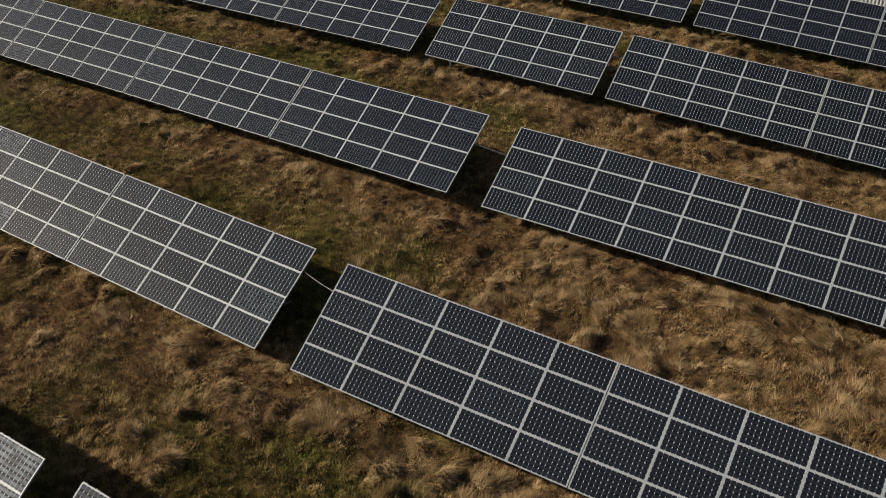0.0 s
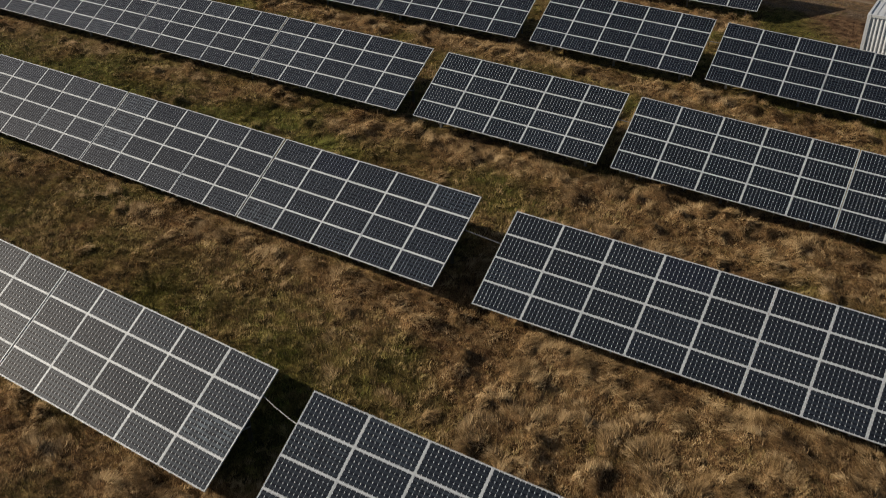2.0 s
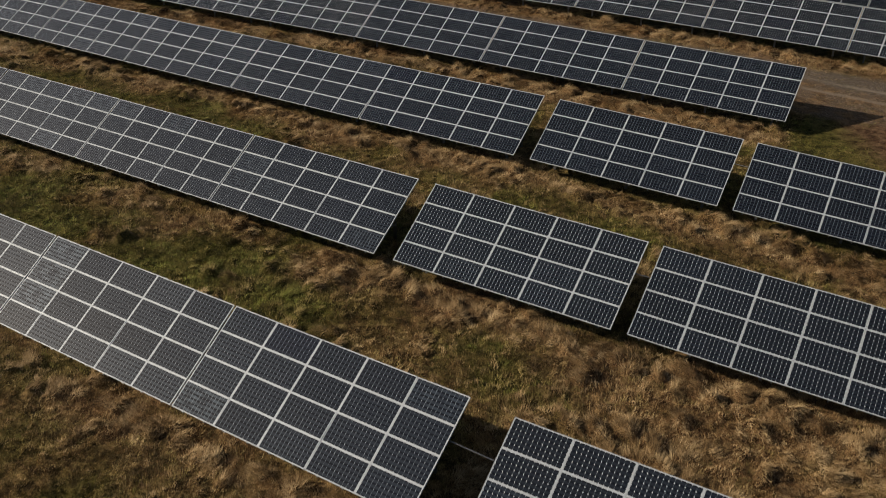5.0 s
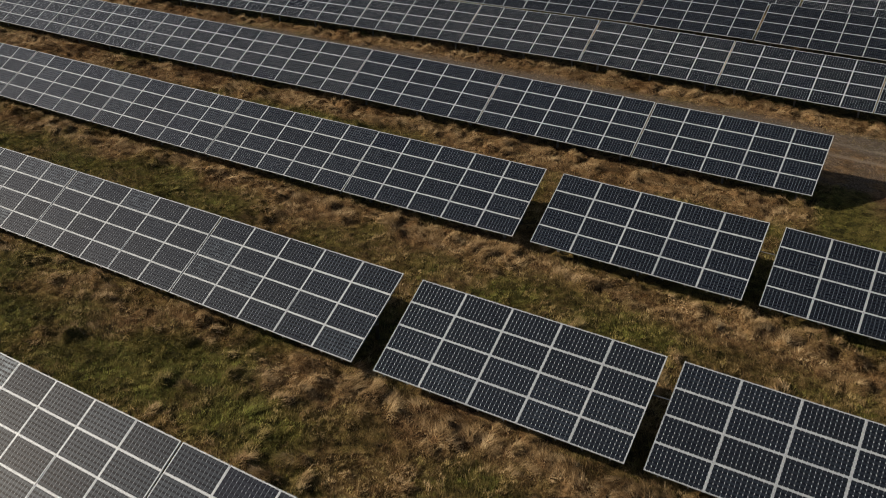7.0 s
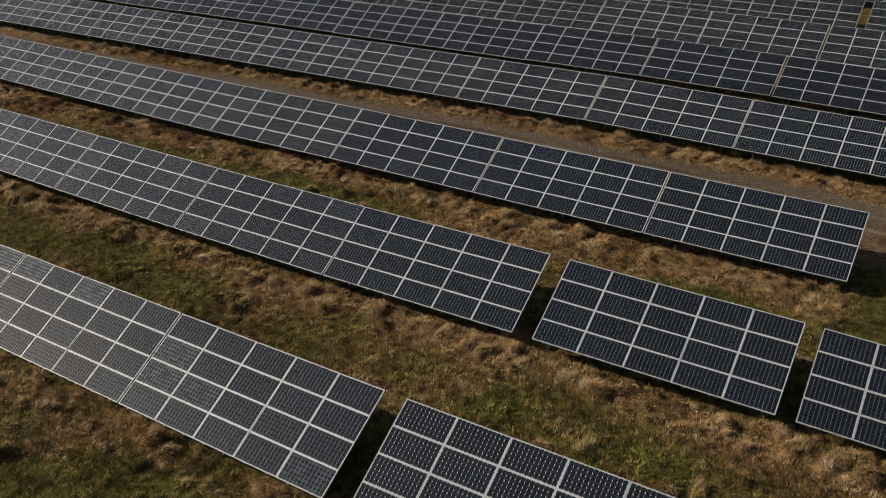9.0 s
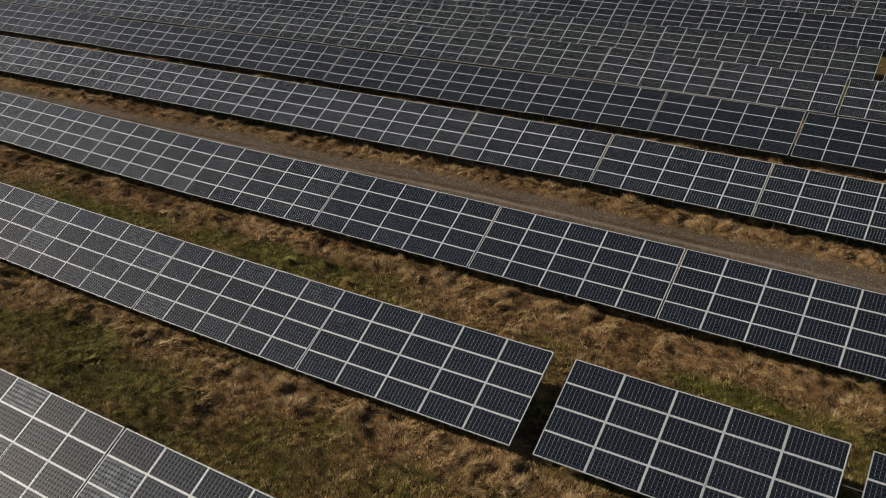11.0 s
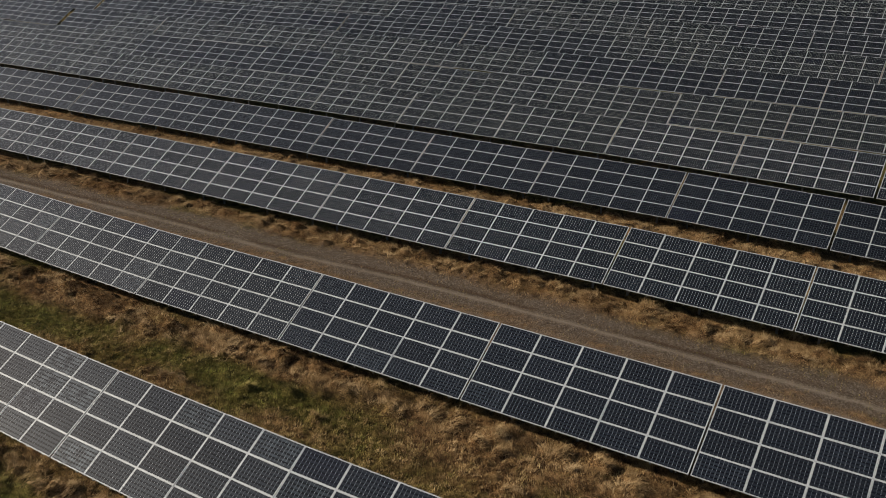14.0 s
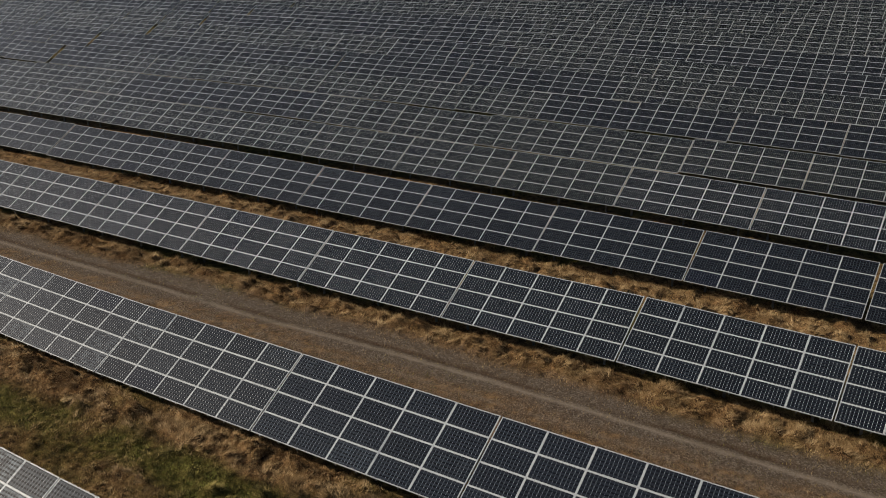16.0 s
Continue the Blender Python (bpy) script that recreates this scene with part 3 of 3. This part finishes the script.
ROW_TABLES = [
    run(-5.84, 2, 0) + onward(-4.66, 2, 0, CLOSE_PITCH),
    run(-6.15, 4, 0) + onward(-4.76, 2, 0, CLOSE_PITCH),
    run(-5.66, 5, 1) + onward(-4.43, 2, 0, CLOSE_PITCH),
    run(-13.31, 5, 1) + [(-12.55, 0)] + onward(-4.24, 2, 0, CLOSE_PITCH),
    run(-13.11, 7, 1) + [(-12.39, 1)] + onward(-3.99, 2, 1, CLOSE_PITCH),
    [(x, 1 if x > -28.2 else 3) for x, _ in run(-4.45, 9, 1)],
    [(-11.94 + k * PITCH_X, 3) for k in range(-9, 3)],
]


def seat(row, x, jitter=0.0):
    """The pose of a table whose left end stands at x in a row: it follows the row's lower edge."""
    (y0, z0), (y1, z1) = edge(row, x), edge(row, x + TABLE_W)
    along = Vector((TABLE_W, float(y1 - y0), float(z1 - z0)))
    return pose(x, float(y0), float(z0) - LOW + jitter) @ Matrix.Rotation(math.atan2(along.y, along.x), 4, "Z") @ Matrix.Rotation(-math.atan2(along.z, along.x), 4, "Y")


full = [(seat(r, x), kind) for r, tables in enumerate(ROW_TABLES) for x, kind in tables]
light, far = [], []
rng = random.Random(5)


def far_edge(x, y):
    """Height of the lower edge in the far rows: the field sinks away on one side."""
    return float(np.interp(x, (-200, -112, -67, -25), (-0.9, -0.38, 0.25, 0.58)) + swell(y))


WIDER = {7: (0, 0.06), 8: (0, 0.09), 9: (1, 0.57)}  # row: table after which a wider gap is left, and its width
KIND_FROM = {8: (-36.0, 3, 2), 9: (-60.0, 2, 4), 10: (-43.5, 4, 2), 11: (-44.0, 2, 4), 12: (-34.5, 4, 2)}  # row: where the make of panel changes
AISLE = (-112.4, -111.95)  # a gangway through the far rows
y = 70.65
index = 7
while y < 250:
    x0 = {7: -12.73, 8: -12.31, 9: -19.78, 10: -19.5}.get(index, AISLE[1] + 11 * PITCH_X)
    lo, hi = float(left_limit(y)), float(right_limit(y))
    kind, left_of_run = (4 if index in (7, 10) else 2), rng.randint(2, 6)
    for k in range(11, -60, -1):
        x = x0 + k * PITCH_X
        if index in WIDER and k >= WIDER[index][0]:
            x += WIDER[index][1]
        if not lo < x < hi:
            continue
        left_of_run -= 1
        turn, right_kind, left_kind = KIND_FROM.get(index, (999.0, 2, 2))
        if x > turn - 26:
            kind = right_kind if x > turn else left_kind
        elif left_of_run < 0 and index > 8:
            kind, left_of_run = (4 if rng.random() < 0.3 else 2), rng.randint(1, 6)
        if index >= 10 and x < AISLE[1]:
            x -= (AISLE[1] - AISLE[0])
        yy, zz = y + 0.01 * (x + 20) + rng.gauss(0, 0.05), far_edge(x, y) - LOW + rng.gauss(0, 0.03) - (0.10 if index == 9 else 0.0)
        if index <= 8:
            light.append((seat(index, x, rng.gauss(0, 0.02)), kind))
        elif index <= 20 and len(light) < 212:
            light.append((pose(x, yy, zz, 0, -0.6 if x < -60 else 0, 0.6), kind))
        else:
            far.append((x, yy, zz, kind))
    y += 9.6
    index += 1

build_ground()
build_grass()

masters = {0: solar_table(0, 1), 1: solar_table(1, 2), 3: solar_table(3, 3)}
fresh = {0: True, 1: True, 3: True}
LABELS = ("ground-mounted table of twenty dark solar panels with bright cell dots", "ground-mounted table of twenty blue-black solar panels with faint cell dots",
          "ground-mounted table of twenty dark solar panels with grey borders",
          "ground-mounted table of twenty dark solar panels with fine pale cell dots",
          "ground-mounted table of twenty near-black solar panels with plain cells")
for kind, m in masters.items():
    tagged(m, LABELS[kind], "solar panel", "rows of solar tables")
for m, kind in full:
    if fresh[kind]:
        masters[kind].matrix_basis = m
        fresh[kind] = False
    else:
        copy_thing(masters[kind], m)

# the lighter tables further off
SUPPORT = bmesh.new()
for i in range(5):
    for dx in (0.38, 1.18):
        add_box(SUPPORT, i * STEP_X + dx - 0.02, -RAIL_OVER, -0.06, i * STEP_X + dx + 0.02, SLOPE + RAIL_OVER, -0.002, Matrix.Translation((0, 0, LOW)) @ SLANT)
for x in POST_X:
    for h, yy in zip(POST_H, POST_Y):
        add_box(SUPPORT, x - 0.05, yy - 0.035, -0.35, x + 0.05, yy + 0.035, h)
SUPPORT = data("support_frame", SUPPORT, STEEL)
WHOLE_PANELS = []
for mat in CELLS:
    bm = bmesh.new()
    uv = bm.loops.layers.uv.new("cells")
    panel_frame_bm(bm)
    for f in laminate_bm(bm, uv, slab=False):
        f.material_index = 1
    WHOLE_PANELS.append(data("panel", bm, ALU, mat))
for m, kind in light:
    root = new("solar_table")
    root.matrix_basis = m
    for j in range(4):
        for i in range(5):
            tip = Matrix.Rotation(radians(rng.gauss(0, 0.22)), 4, "X") @ Matrix.Rotation(radians(rng.gauss(0, 0.18)), 4, "Y")
            place("panel", WHOLE_PANELS[kind], root, Matrix.Translation((0, 0, LOW)) @ SLANT @ Matrix.Translation((i * STEP_X, j * STEP_Y, 0)) @ tip)
    place("support_frame", SUPPORT, root)
    tagged(root, LABELS[kind], "solar panel", "rows of solar tables")


def far_field():
    """The remaining tables, joined: frame sheets and laminates."""
    quad = np.array([(0, 0), (1, 0), (1, 1), (0, 1)], float)
    ct, st = math.cos(radians(TILT)), math.sin(radians(TILT))
    bars = len(CELLS)
    sheets = {k: [] for k in range(bars + 1)}
    uvs = {k: [] for k in range(bars)}
    for x, y, z, kind in far:
        for j in range(4):
            for i in range(5):
                q = quad * (PANEL_W, PANEL_H)
                for slot, inset, up in ((bars, 0.0, PANEL_T), (kind, LIP, PANEL_T + 0.004)):
                    p = quad * (PANEL_W - 2 * inset, PANEL_H - 2 * inset) + inset
                    s = p[:, 1] + j * STEP_Y
                    sheets[slot].append(np.stack([x + i * STEP_X + p[:, 0], y + s * ct - up * st, z + LOW + s * st + up * ct], 1))
                    if slot < bars:
                        uvs[slot].append((p - (U0, V0)) / (CELL_U, CELL_V))
    root = new("distant_solar_tables")
    tagged(root, "far rows of dark ground-mounted solar panels", "solar panel", kind="stuff")
    for slot, name, mat in [(k, "cell_sheets", m) for k, m in enumerate(CELLS)] + [(bars, "panel_frames", ALU)]:
        if not sheets[slot]:
            continue
        V = np.concatenate(sheets[slot])
        n = len(V) // 4
        ob = mesh_object(name, V, np.arange(4 * n), np.arange(n) * 4, mat, root)
        ob["kind"] = "stuff"
        if slot < bars:
            ob.data.uv_layers.new(name="cells").data.foreach_set("uv", np.concatenate(uvs[slot]).astype(np.float32).ravel())


far_field()


# ---- cables and conduits across the gaps ----
def strung(name, a, b, sag, r, mat, label, category):
    """One unbroken round tube from a to b that hangs by sag."""
    bm = bmesh.new()
    a, b = Vector(a), Vector(b)
    rings = []
    for i in range(13):
        f = i / 12
        p = a.lerp(b, f) - Vector((0, 0, sag * 4 * f * (1 - f)))
        d = (b - a) - Vector((0, 0, sag * 4 * (1 - 2 * f)))
        q = d.to_track_quat("Z", "Y").to_matrix()
        rings.append([bm.verts.new(p + q @ Vector((r * math.cos(k * math.pi / 3), r * math.sin(k * math.pi / 3), 0))) for k in range(6)])
    for lo, hi in zip(rings, rings[1:]):
        for k in range(6):
            bm.faces.new((lo[k], lo[(k + 1) % 6], hi[(k + 1) % 6], hi[k]))
    bm.faces.new(rings[0][::-1])
    bm.faces.new(rings[-1])
    return tagged(new(name, data(name, bm, mat)), label, category)


def under_panel(row, x, up, drop):
    """A point beneath the panels of a row at x, up metres along the slope."""
    y, z = edge(row, x)
    return (x, float(y) + up * math.cos(radians(TILT)), float(z) + up * math.sin(radians(TILT)) - drop)


for row, x0, x1, up in ((0, -5.95, -4.55, 1.9), (1, -6.25, -4.66, 2.52)):
    strung("cable", under_panel(row, x0, up + 0.1, 0.03), under_panel(row, x1, up - 0.1, 0.03), 0.06, 0.008, CABLE, "pale cable slung between two solar tables", "cable")
for row, x0, x1 in ((2, -5.8, -4.3), (3, -4.8, -4.1), (4, -4.68, -3.86)):
    strung("conduit", under_panel(row, x0, 2.12, 0.03), under_panel(row, x1, 2.12, 0.03), 0.0, 0.016, STEEL, "grey conduit pipe bridging two solar tables", "conduit")


# ---- shipping container by the end of the fifth row ----
def corrugated(bm, length, height, m, depth=0.036, pitch=0.17):
    """A wall of trapezoid folds, facing -y, with a flat back sheet behind it."""
    n = int(length / pitch)
    p = length / n
    prof = [(0.0, 0.0)]
    for i in range(n):
        prof += [(i * p + p * 0.10, 0.0), (i * p + p * 0.35, depth), (i * p + p * 0.60, depth), (i * p + p * 0.85, 0.0)]
    prof.append((length, 0.0))
    lower = [bm.verts.new(m @ Vector((x, d, 0))) for x, d in prof]
    upper = [bm.verts.new(m @ Vector((x, d, height))) for x, d in prof]
    for i in range(len(prof) - 1):
        bm.faces.new((lower[i], lower[i + 1], upper[i + 1], upper[i]))
    add_box(bm, 0, depth + 0.006, 0, length, depth + 0.012, height, m)


def shipping_container(x, y, z):
    L, D, H = 6.06, 2.44, 2.59
    root = new("shipping_container")
    root.matrix_basis = pose(x, y, z)

    def wall(length, m, name="wall_panel"):
        bm = bmesh.new()
        corrugated(bm, length, H - 0.28, m)
        place(name, data(name, bm, BOX_PAINT), root)
    wall(L - 0.32, pose(0.16, 0.03, 0.15))
    wall(L - 0.32, pose(L - 0.16, D - 0.03, 0.15, 0, 0, 180))
    wall(D - 0.32, pose(0.03, D - 0.16, 0.15, 0, 0, -90))
    wall(D - 0.32, pose(L - 0.03, 0.16, 0.15, 0, 0, 90))
    bm = bmesh.new()
    add_box(bm, 0.10, 0.10, H - 0.055, L - 0.10, D - 0.10, H - 0.045)
    for i in range(20):
        add_box(bm, 0.22 + i * 0.285, 0.16, H - 0.045, 0.36 + i * 0.285, D - 0.16, H - 0.025)
    place("roof", data("roof", bm, BOX_PAINT), root)
    for px in (0, L - 0.16):
        for py in (0, D - 0.16):
            bm = bmesh.new()
            add_box(bm, px, py, 0.12, px + 0.16, py + 0.16, H - 0.12)
            place("corner_post", data("corner_post", bm, BOX_PAINT), root)
            for pz in (0, H - 0.12):
                bm = bmesh.new()
                add_box(bm, px - 0.008, py - 0.008, pz, px + 0.170, py + 0.168, pz + 0.12)
                bmesh.ops.bevel(bm, geom=bm.edges[:], offset=0.012, segments=1, affect="EDGES")
                place("corner_casting", data("corner_casting", bm, BOX_PAINT), root)
    for pz in (0.0, H - 0.13):
        for a, c in (((0.16, 0.0), (L - 0.16, 0.10)), ((0.16, D - 0.10), (L - 0.16, D)), ((0.0, 0.16), (0.10, D - 0.16)), ((L - 0.10, 0.16), (L, D - 0.16))):
            bm = bmesh.new()
            add_box(bm, a[0], a[1], pz, c[0], c[1], pz + 0.13)
            place("edge_rail", data("edge_rail", bm, BOX_PAINT), root)
    tagged(root, "white corrugated steel shipping container with rust spots on grass", "container")


shipping_container(1.05, 47.5, -0.60)
